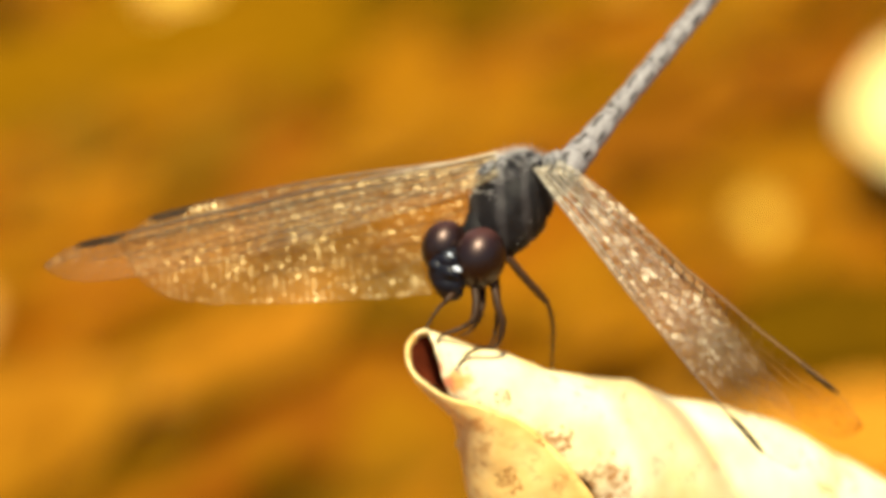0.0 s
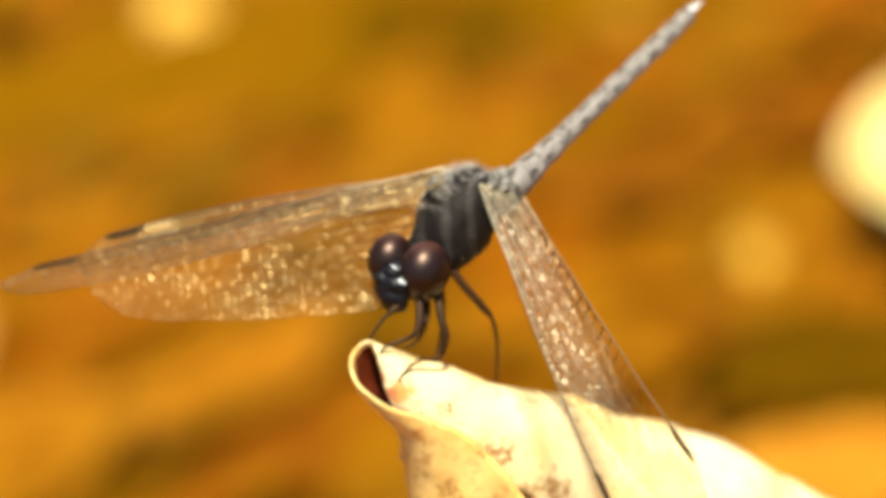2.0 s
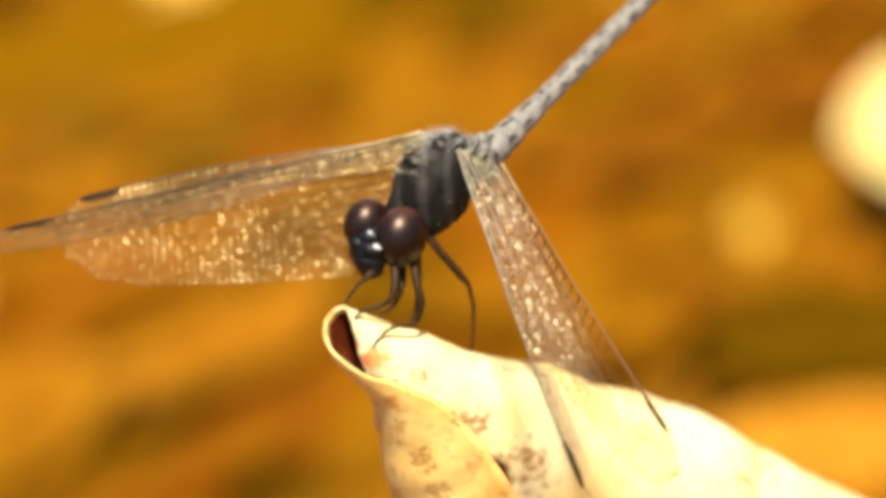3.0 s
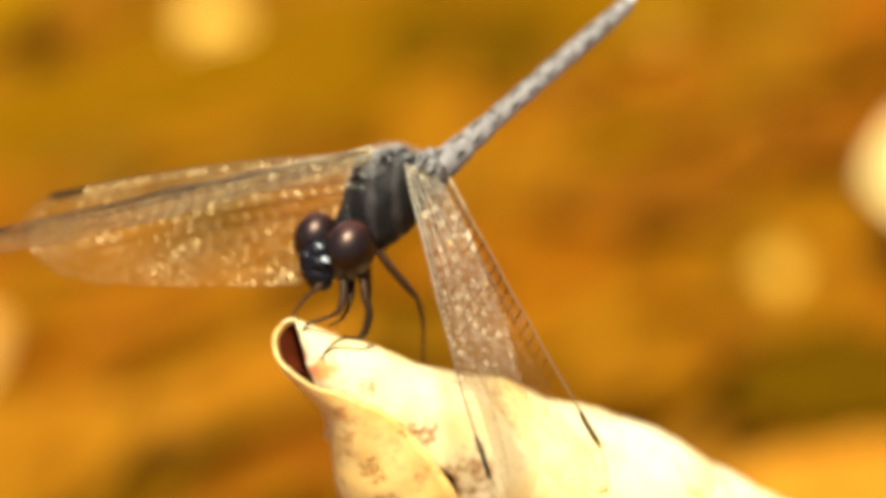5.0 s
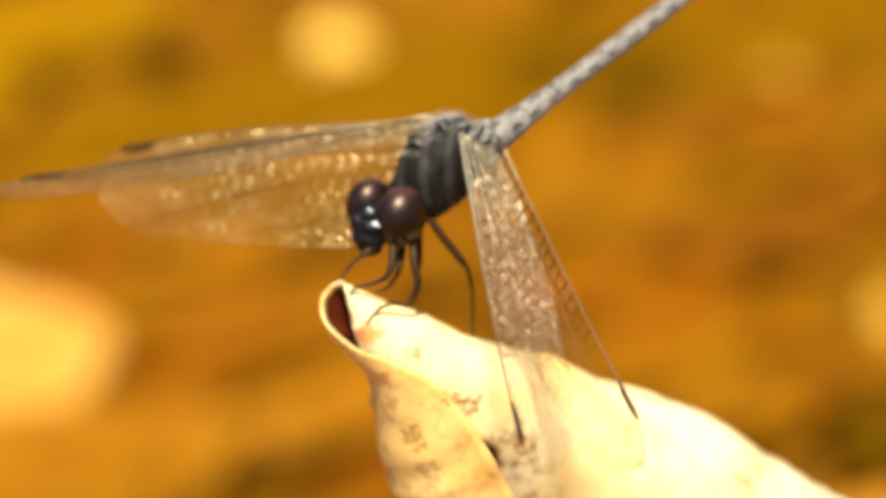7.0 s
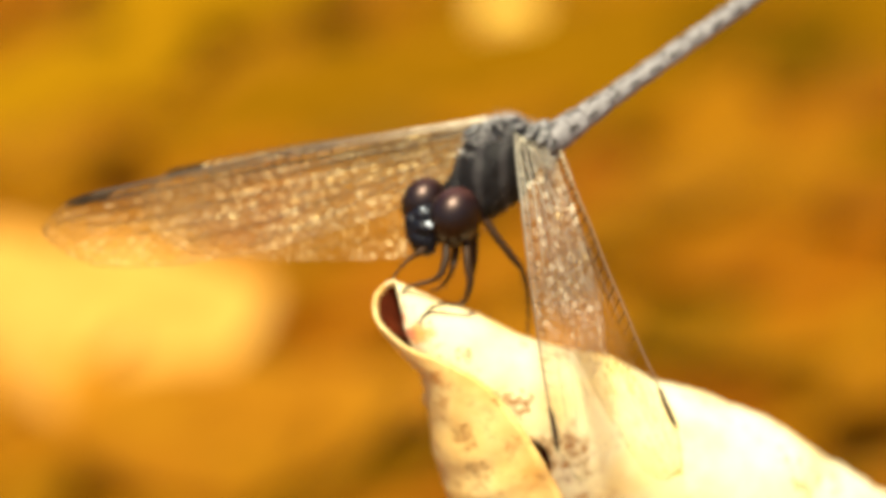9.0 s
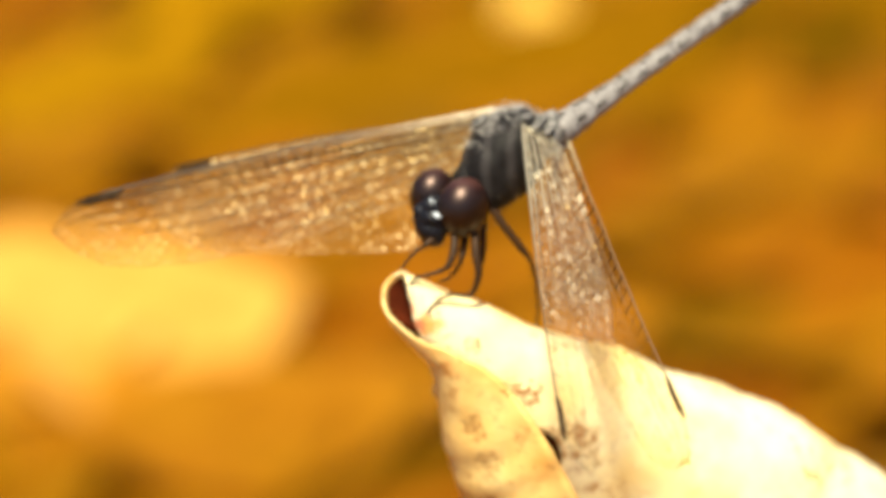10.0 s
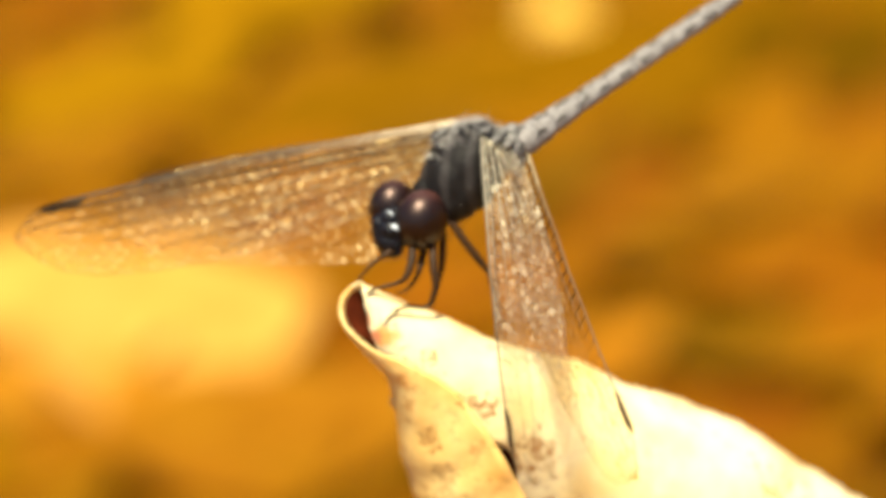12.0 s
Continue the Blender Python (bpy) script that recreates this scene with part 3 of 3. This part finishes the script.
def build_thorax():
    along, up, side = frame_of(Vector((0.80, 0.36, 0.745)), Vector((-0.30, -0.25, 1.0)))
    bm = bmesh.new()
    ball(bm, Vector(), (along, side, up), (1.0, 1.0, 1.0), 52, 36)
    for w in bm.verts:
        # blunt body whose back is pushed towards the tail and whose breast lies under the head
        a, b, u = w.co.dot(along), w.co.dot(side), w.co.dot(up)
        k = (abs(a) ** 2.3 + abs(b) ** 2.3 + abs(u) ** 2.3) ** (-1 / 2.3)
        k *= 1 + 0.035 * noise.noise(w.co * 3.0) + 0.020 * noise.noise(w.co * 8.0)
        a, b, u = a * k * 3.85, b * k * 3.0, u * k * 3.15
        # seams between the side plates
        groove = 0.10 * math.exp(-((a - 0.9 + 0.25 * u) / 0.22) ** 2) + 0.08 * math.exp(-((a + 1.3 + 0.25 * u) / 0.20) ** 2)
        b *= 1 + 0.06 * u
        w.co = (along * (a + 0.28 * u) * (1 - groove * 0.2) + side * b * (1 - groove) + up * u * (1 - groove)) * MM
    bm.normal_update()
    skin = [(w.co.copy(), w.normal * (1 if w.normal.dot(w.co) > 0 else -1)) for w in bm.verts]
    th = part("thorax", bm, THORAX, fly, "black thorax dusted pale grey on top")
    th.location = v(7.64, 4.6, 9.0)
    # the hind part that carries the abdomen
    bm = bmesh.new()
    ball(bm, v(3.3, 0.3, 1.95), (along, side, up), (2.15 * MM, 1.75 * MM, 1.65 * MM), 32, 22, lambda c: 1 + 0.07 * noise.noise(c * 3.0))
    bm.normal_update()
    skin += [(w.co.copy(), w.normal.copy()) for w in bm.verts]
    part("hind_thorax", bm, BACK, th, "grey dusted hind part of the thorax")
    # plates and wing joints on the back
    for x, y, z, r in ((5.7, 3.4, 11.9, 0.7), (6.9, 3.6, 12.2, 0.75), (8.2, 3.5, 12.2, 0.75), (9.3, 3.2, 12.1, 0.7), (10.4, 3.6, 12.0, 0.7), (11.5, 4.0, 11.8, 0.65),
                       (9.0, 2.6, 12.0, 0.65), (10.2, 2.9, 11.5, 0.65), (11.2, 3.3, 11.2, 0.6), (6.5, 5.6, 12.2, 0.75), (9.0, 6.0, 12.3, 0.75)):
        bm = bmesh.new()
        ball(bm, v(x, y, z) - th.location, (along, side, up), (r * 1.1 * MM, r * MM, r * 0.45 * MM), 18, 12, lambda c: 1 + 0.3 * noise.noise(c * 1.6 + Vector((x, y, z))))
        part("wing_joint" if y < 3.3 else "back_plate", bm, BACK, th)
    bm = bmesh.new()
    tube(bm, [v(3.6, 3.9, 6.1), v(4.6, 4.1, 6.9), v(5.6, 4.4, 7.7)], [0.9 * MM, 1.3 * MM, 1.9 * MM], 16)
    part("neck", bm, THORAX, th).location = -th.location
    # bristly hair on the back and front
    rng = random.Random(5)
    high = [(p, d) for p, d in skin if d.z > 0.5]
    low = [(p, d) for p, d in skin if d.z <= 0.30 and d.y < 0.3]
    bm = bmesh.new()
    for k in range(2700):
        p, d = rng.choice(high if k < 2500 else low)
        size = (0.22, 0.55) if k < 2500 else (0.15, 0.35)
        p = p + Vector((rng.gauss(0, 0.12), rng.gauss(0, 0.12), rng.gauss(0, 0.12))) * MM - d * 0.1 * MM
        q = p + (d + Vector((rng.gauss(0, 0.4), rng.gauss(0, 0.4), rng.gauss(0, 0.4)))) * rng.uniform(*size) * MM
        w = d.orthogonal().normalized() * (0.030 if k < 2500 else 0.012) * MM
        bm.faces.new([bm.verts.new(p - w), bm.verts.new(p + w), bm.verts.new(q)])
    part("hair", bm, plain("thorax_hair", (0.26, 0.24, 0.24), (0.52, 0.49, 0.48), 0.6), th, "short pale bristles")
    return th


ABD_BASE = v(12.1, 4.7, 11.4)
ABD_LENGTH = 24.4 * MM


def abdomen_pose(rise):
    """The abdomen's z runs along it; rise: how far it climbs over 18 mm of width."""
    d, up, side = frame_of(Vector((18.0, 11.2, rise)), Vector((-0.5, -0.2, 1)))
    m = Matrix((up.cross(d), up, d)).transposed().to_4x4()
    return Matrix.Translation(ABD_BASE) @ m


def build_abdomen():
    length = ABD_LENGTH
    joints = [-0.02, 0.05, 0.12, 0.235, 0.36, 0.48, 0.60, 0.71, 0.81, 0.89, 0.955]
    wide = [(-0.02, 1.22), (0.05, 1.20), (0.13, 1.00), (0.28, 0.81), (0.55, 0.78), (0.8, 0.78), (0.95, 0.66), (1, 0.42)]
    parent = None
    for i, (a, b) in enumerate(zip(joints, joints[1:])):
        bm = bmesh.new()
        path, rad = [], []
        for k in range(8):
            t = k / 7
            s = a + (b - a) * t
            path.append(Vector((0, 0, s * length)))
            rad.append(ease(s, wide) * MM * (0.93 + 0.10 * math.sin(math.pi * min(1, t * 1.05)) ** 0.5 + 0.05 * t))
        tube(bm, path, rad, 20, 0.94)
        if parent is None:
            parent = part("abdomen", bm, ABDOMEN, fly, "slender pale grey abdomen with dark flank dashes")
        else:
            part("abdomen_segment", bm, ABDOMEN, parent)
    for sgn in (-1, 1):
        bm = bmesh.new()
        tube(bm, [Vector((sgn * 0.25 * MM, 0.1 * MM, 0.95 * length)), Vector((sgn * 0.45 * MM, 0.2 * MM, 0.985 * length)), Vector((sgn * 0.35 * MM, 0.1 * MM, 1.02 * length))],
             [0.24 * MM, 0.20 * MM, 0.06 * MM], 8)
        part("tail_clasper", bm, GLINT_AND_CLASPER, parent, "pale tail clasper")
    parent.matrix_basis = abdomen_pose(14.1)
    return parent


LEGS = {
    "front_far": [(2.68, 2.2, 2.93), (2.0, 1.6, 2.27), (0.98, 0.8, 1.44), (0.01, 0.2, 0.23)],
    "front_near": [(4.0, 2.0, 3.07), (4.02, 1.4, 1.75), (3.6, 1.0, 0.44), (2.47, 0.8, -0.13), (1.25, 0.6, -0.43), (0.75, 0.3, -0.91)],
    "middle_near": [(5.48, 2.8, 3.6), (5.68, 2.0, 1.44), (5.94, 1.9, -0.14), (5.32, 2.0, -1.73), (3.94, 1.2, -1.72), (2.89, 1.0, -2.24), (2.01, 0.9, -3.29)],
    "middle_far": [(4.75, 3.6, 3.4), (4.59, 3.0, 1.74), (4.34, 2.6, 0.64), (3.62, 3.0, -0.38), (2.82, 3.2, -0.78)],
    "hind_near": [(6.53, 3.5, 5.42), (7.86, 3.5, 3.51), (9.27, 4.0, 1.74), (9.85, 4.5, 0.85), (10.21, 6.0, -0.96), (10.21, 8.0, -3.03), (10.07, 9.1, -4.8)],
    "hind_far": [(5.86, 5.5, 5.6), (5.95, 5.5, 2.41), (5.87, 5.2, 0.62), (5.44, 4.5, -1.16), (4.83, 3.9, -1.95)],
}


def build_legs():
    rng = random.Random(2)
    for points in LEGS.values():
        path = smooth_path([v(*p) for p in points], 5)
        n = len(path) - 1
        rad = [MM * ease(i / n, [(0, 0.34), (0.3, 0.31), (0.48, 0.17), (0.8, 0.11), (1, 0.08)]) for i in range(n + 1)]
        leg = None
        for name, first, last in (("leg", 0, 0.46), ("shin", 0.46, 0.82), ("foot", 0.82, 1.0)):
            first, last = round(first * n), round(last * n)
            bm = bmesh.new()
            tube(bm, path[first:last + 1], rad[first:last + 1], 8)
            for i in range(max(first, 2), last):
                d = Vector((rng.gauss(0, 1), rng.gauss(0, 1), rng.gauss(0, 1))).normalized()
                tube(bm, [path[i], path[i] + (d * 0.55 + (path[i] - path[i - 1]).normalized() * 0.4) * MM], [0.035 * MM, 0.008 * MM], 3)
            made = part(name, bm, LEG, leg or fly, "" if leg else "dark brown leg with fine spines")
            leg = leg or made


# ---- wings: x along the span, y from the leading to the trailing edge ----
def fore_chord(t):
    return ease(t, [(0, 0.085), (0.06, 0.115), (0.15, 0.145), (0.30, 0.170), (0.5, 0.190), (0.7, 0.185), (0.82, 0.170), (0.9, 0.148), (0.955, 0.112), (0.985, 0.080), (1.0, 0.058)])


def hind_chord(t):
    return ease(t, [(0, 0.10), (0.05, 0.20), (0.12, 0.275), (0.24, 0.315), (0.4, 0.308), (0.6, 0.283), (0.78, 0.252), (0.88, 0.218), (0.94, 0.178), (0.975, 0.128), (0.993, 0.085), (1.0, 0.062)])


def lead(t):
    """How far the leading edge lies behind the straight line."""
    return 0.012 * math.sin(math.pi * t) * -1 + (0.052 * max(0, (t - 0.9) / 0.1) ** 2)


def wing_point(t, w, length, chord, sag=0.0, fold=1.0):
    """t along the span, w across from 0 (leading edge) to 1 (trailing edge); sag: how far the middle bows out."""
    y = lead(t) + w * max(0.002, chord(t) - lead(t))
    pleat = 0.010 * fold * math.sin(w * 39.0) * math.exp(-3.5 * w) * (1 - 0.7 * t) * min(1, w * 12)
    ridge = pleat + 0.010 * math.sin(math.pi * t) * (w - 0.3) ** 2 + 4 * sag * t * (1 - t)
    return Vector((t, y, ridge + 0.004 * noise.noise(Vector((t * 6, w * 3, length * 300))))) * length


def vein(bm, a, b, r):
    """A slim three-sided bar."""
    d = (b - a)
    if d.length < 1e-6:
        return
    d.normalize()
    n1 = Vector((0, 0, 1))
    n2 = d.cross(n1).normalized()
    ra = [bm.verts.new(a + n2 * r), bm.verts.new(a - n2 * r), bm.verts.new(a + n1 * r * 1.5), bm.verts.new(a - n1 * r * 1.5)]
    rb = [bm.verts.new(b + n2 * r), bm.verts.new(b - n2 * r), bm.verts.new(b + n1 * r * 1.5), bm.verts.new(b - n1 * r * 1.5)]
    for i, j in ((0, 2), (2, 1), (1, 3), (3, 0)):
        bm.faces.new((ra[i], ra[j], rb[j], rb[i]))


def build_wing(name, length, chord, sag, stig, depth, label, seed, film=MEMBRANE, edge=COSTA, inner=LONG_VEIN, heavy=1.0, relief=(0.06, 0.15), fold=1.0, slim=1.0, crinkled=False):
    rng = random.Random(seed)

    def at(t, w):
        return wing_point(t, w, length, chord, sag, fold)

    # nodes of the vein net: column by column along the span, line by line across
    cols, lines = int(length / MM / 0.60), int(length * chord(0.4) / MM / 0.58)
    across = [0.0, 0.07, 0.15] + [0.15 + 0.85 * (i + 1) / lines for i in range(lines)]
    last = len(across) - 1
    net = []
    for k in range(cols + 1):
        row = []
        for i, w in enumerate(across):
            free = 0 < k < cols
            t = (k + ((0.22 if (i + k) % 2 else -0.22) * (i > 2) + rng.uniform(-0.10, 0.10)) * free) / cols
            row.append(at(t, w + rng.uniform(-0.012, 0.012) * (2 < i < last)))
        net.append(row)
    # the film: every cell between the veins is a shallow pyramid of its own
    bm = bmesh.new()
    nodes = [[bm.verts.new(p) for p in row] for row in net]
    for k in range(cols):
        for i in range(last):
            ring = [nodes[k][i], nodes[k][i + 1], nodes[k + 1][i + 1], nodes[k + 1][i]]
            mid = sum((c.co for c in ring), Vector()) / 4
            size = min((ring[0].co - ring[2].co).length, (ring[1].co - ring[3].co).length)
            loose, swell = 0.10, rng.uniform(*relief)
            if crinkled:
                loose = 0.20
                swell *= rng.choice((1, 1, -1)) * (0.4 + max(0.0, 0.5 + 1.5 * noise.noise(mid * 420 + Vector((seed, 0, 0)))))
            mid += Vector((rng.uniform(-loose, loose), rng.uniform(-loose, loose), swell)) * size
            top = bm.verts.new(mid)
            for a, b in zip(ring, ring[1:] + ring[:1]):
                bm.faces.new((a, b, top))
    wing = part(name, bm, film, fly, label, smooth=False)
    # leading edge and the strong long veins beside it
    for w, r0, r1, end in ((0.0, 0.15, 0.10, 1.0), (0.07, 0.085, 0.065, 0.75), (0.15, 0.10, 0.07, 0.97), (0.25, 0.06, 0.03, 0.80)):
        bm = bmesh.new()
        end *= 1.0 if w == 0 else min(1.0, 0.4 + 0.6 * slim)
        pts = [at(end * i / 40, w * (1 if w == 0 else 1 - 0.3 * i / 40)) for i in range(41)]
        tube(bm, pts, [MM * (0.4 + 0.6 * slim) * (r0 + (r1 - r0) * i / 40) * (1.0 if i < 36 else 0.35) for i in range(41)], 5)
        part("long_vein" if w else "costa", bm, edge if w < 0.2 else inner, wing, "" if w else "thick leading vein, pale at the root")
    for k in range(5):
        w0, w1 = 0.18 + 0.4 * k / 5, 0.2 + 0.80 * (k + 0.5) / 5
        t1 = 0.97 - 0.55 * (k / 5) ** 1.3
        line = [(0.03 + (t1 - 0.03) * i / 30, (w0 + (w1 - w0) * (i / 30) ** 0.8) + 0.012 * math.sin(i * 0.5 + k)) for i in range(31)]
        bm = bmesh.new()
        tube(bm, [at(t0, w0) for t0, w0 in line], [MM * (0.060 - (0.060 - 0.028 * slim) * min(1, i / 14)) for i in range(31)], 5)
        part("long_vein", bm, inner, wing)
    # the fine net and the rim
    bm = bmesh.new()
    for k in range(1, cols):
        thin = heavy + (slim * min(heavy, 1.0) - heavy) * min(1, max(0, (k / cols - 0.55) / 0.2))
        for i in range(0 if k % 2 else 2, last):
            vein(bm, net[k][i], net[k][i + 1], (0.030 if i < 2 else 0.011) * thin * rng.uniform(0.6, 1.3) * MM)
        for i in range(3, last):
            if (i + k) % 2:
                vein(bm, net[k][i], net[k + 1][i], 0.011 * thin * rng.uniform(0.6, 1.3) * MM)
    pts = [at(i / 60, 1.0) for i in range(61)]
    for a, b in zip(pts, pts[1:]):
        vein(bm, a, b, 0.013 * slim * MM)
    part("vein_net", bm, VEIN, wing, "fine brown vein network", smooth=False)
    bm = bmesh.new()
    s0, s1 = stig
    for i in range(12):
        ta, tb = s0 + (s1 - s0) * i / 12, s0 + (s1 - s0) * (i + 1) / 12
        qa, qb = (min(1, 3 * k + 0.3, 3 * (1 - k) + 0.3) for k in (i / 12, (i + 1) / 12))
        a0, b0 = at(ta, 0), at(tb, 0)
        da, db = Vector((0, depth * MM * qa, 0)), Vector((0, depth * MM * qb, 0))
        for zz in (-0.11 * MM, 0.11 * MM):
            h = Vector((0, -0.08 * MM, zz))
            bm.faces.new([bm.verts.new(p + h) for p in (a0, b0, b0 + db, a0 + da)])
    part("stigma", bm, STIGMA, wing, "dark brown wing spot")
    return wing


def wing_pose(base, spot, hang):
    """base: the hinge; spot: where the dark spot lies; hang: the way the trailing edge points."""
    base, spot = v(*base), v(*spot)
    u, t, n = frame_of(spot - base, Vector(hang))
    return Matrix.Translation(base) @ Matrix((u, t, n)).transposed().to_4x4()


build_head()
build_thorax()
abdomen = build_abdomen()
build_legs()
far_fore = build_wing("forewing", 36.7 * MM, fore_chord, 0.0, (0.825, 0.935), 0.75, "clear forewing with painted grey sheen and a dark spot", 11, GREY_SHEEN, heavy=1.8, relief=(0.05, 0.26), fold=2.2, slim=1.5, crinkled=True)
far_hind = build_wing("hindwing", 33.4 * MM, lambda t: 1.01 * hind_chord(t), 0.035, (0.82, 0.93), 0.6, "broad clear amber-tinted hindwing with a dark spot", 12)
near_fore = build_wing("forewing", 31.2 * MM, fore_chord, 0.0, (0.812, 0.930), 0.35, "clear forewing with painted milky sheen held down before the leaf", 13, MILKY_SHEEN, COSTA_PALE, VEIN_PALE, heavy=1.2, relief=(0.05, 0.36), fold=2.2, slim=0.5, crinkled=True)
near_hind = build_wing("hindwing", 32.2 * MM, hind_chord, -0.015, (0.82, 0.93), 0.45, "broad amber hindwing held down before the leaf", 14, AMBER_FILM, AMBER_EDGE, AMBER_VEIN, heavy=1.6, relief=(0.05, 0.36), slim=0.45, crinkled=True)


def motions():
    """The wings shift their rest and the abdomen dips once; otherwise the dragonfly sits still."""
    ff, fh, nf, nh = (6.75, 4.9, 12.9), (9.9, 8.6, 12.6), (9.2, 1.9, 11.6), (12.1, 5.5, 11.8)
    walk(far_fore, [(t, wing_pose(ff, (-25.4, y, z), hang)) for t, y, z, hang in
                    ((0, 11.0, 8.3, (-0.09, -0.84, -0.53)), (1.6, 11.0, 8.4, (-0.09, -0.84, -0.53)), (1.75, 11.0, 7.1, (-0.10, -0.90, -0.40)), (3.0, 11.0, 6.95, (-0.11, -0.93, -0.36)),
                     (5.0, 11.0, 7.45, (-0.12, -0.93, -0.34)), (5.5, 11.0, 7.7, (-0.12, -0.93, -0.34)), (6.0, 11.0, 8.3, (-0.13, -0.93, -0.35)), (6.5, 11.0, 8.5, (-0.13, -0.93, -0.35)),
                     (7.7, 10.0, 8.1, (-0.08, -0.90, -0.42)), (9.3, 3.8, 5.5, (0.23, 0.0, -0.97)), (12, 3.6, 5.35, (0.23, 0.0, -0.97)))])
    walk(far_hind, [(t, wing_pose(fh, (x, y, z), (-0.06, tilt, -0.92))) for t, x, y, z, tilt in
                    ((0, -19.0, 12.0, 9.9, -0.40), (1.6, -19.0, 12.0, 9.9, -0.40), (1.75, -18.9, 12.5, 9.3, -0.38), (3, -18.8, 12.7, 9.1, -0.37), (5, -18.3, 15.9, 10.5, -0.35),
                     (5.5, -18.0, 17.0, 10.8, -0.35), (6, -17.8, 17.9, 11.3, -0.35), (6.5, -17.8, 17.9, 11.3, -0.35), (7.7, -17.8, 17.8, 10.4, -0.35), (9.3, -18.7, 12.7, 8.2, -0.32), (12, -18.7, 12.7, 8.0, -0.32))])
    walk(near_fore, [(t, wing_pose(nf, p, hang)) for t, p, hang in
                     ((0, (23.2, -12.9, -10.6), (0.85, 0.50, 0.10)), (1.6, (22.4, -12.8, -11.2), (0.85, 0.50, 0.10)), (1.72, (17.6, -12.5, -14.8), (0.79, 0.58, -0.05)),
                      (3.0, (16.9, -12.5, -15.0), (0.79, 0.58, -0.05)), (5.0, (13.9, -14.6, -11.3), (0.81, 0.54, -0.23)), (12, (13.7, -14.8, -10.9), (0.81, 0.54, -0.23)))])
    walk(near_hind, [(t, wing_pose(nh, p, hang)) for t, p, hang in
                     ((0, (27.6, -11.3, -4.9), (0.10, 0.77, -0.62)), (1.6, (26.6, -11.4, -5.6), (0.10, 0.77, -0.62)), (1.72, (21.9, -11.8, -7.9), (-0.12, 0.70, -0.68)),
                      (3.0, (21.9, -11.8, -7.9), (-0.14, 0.69, -0.68)), (5.0, (21.8, -11.6, -8.7), (-0.24, 0.65, -0.70)), (12, (21.8, -11.6, -8.8), (-0.24, 0.65, -0.70)))])
    walk(abdomen, [(t, abdomen_pose(a)) for t, a in
                   ((0, 17.2), (1.5, 17.1), (1.6, 16.2), (1.7, 12.4), (1.8, 13.6), (2.0, 14.7), (2.5, 15.4), (3.0, 15.6), (5.0, 14.2), (12, 14.0))])


motions()
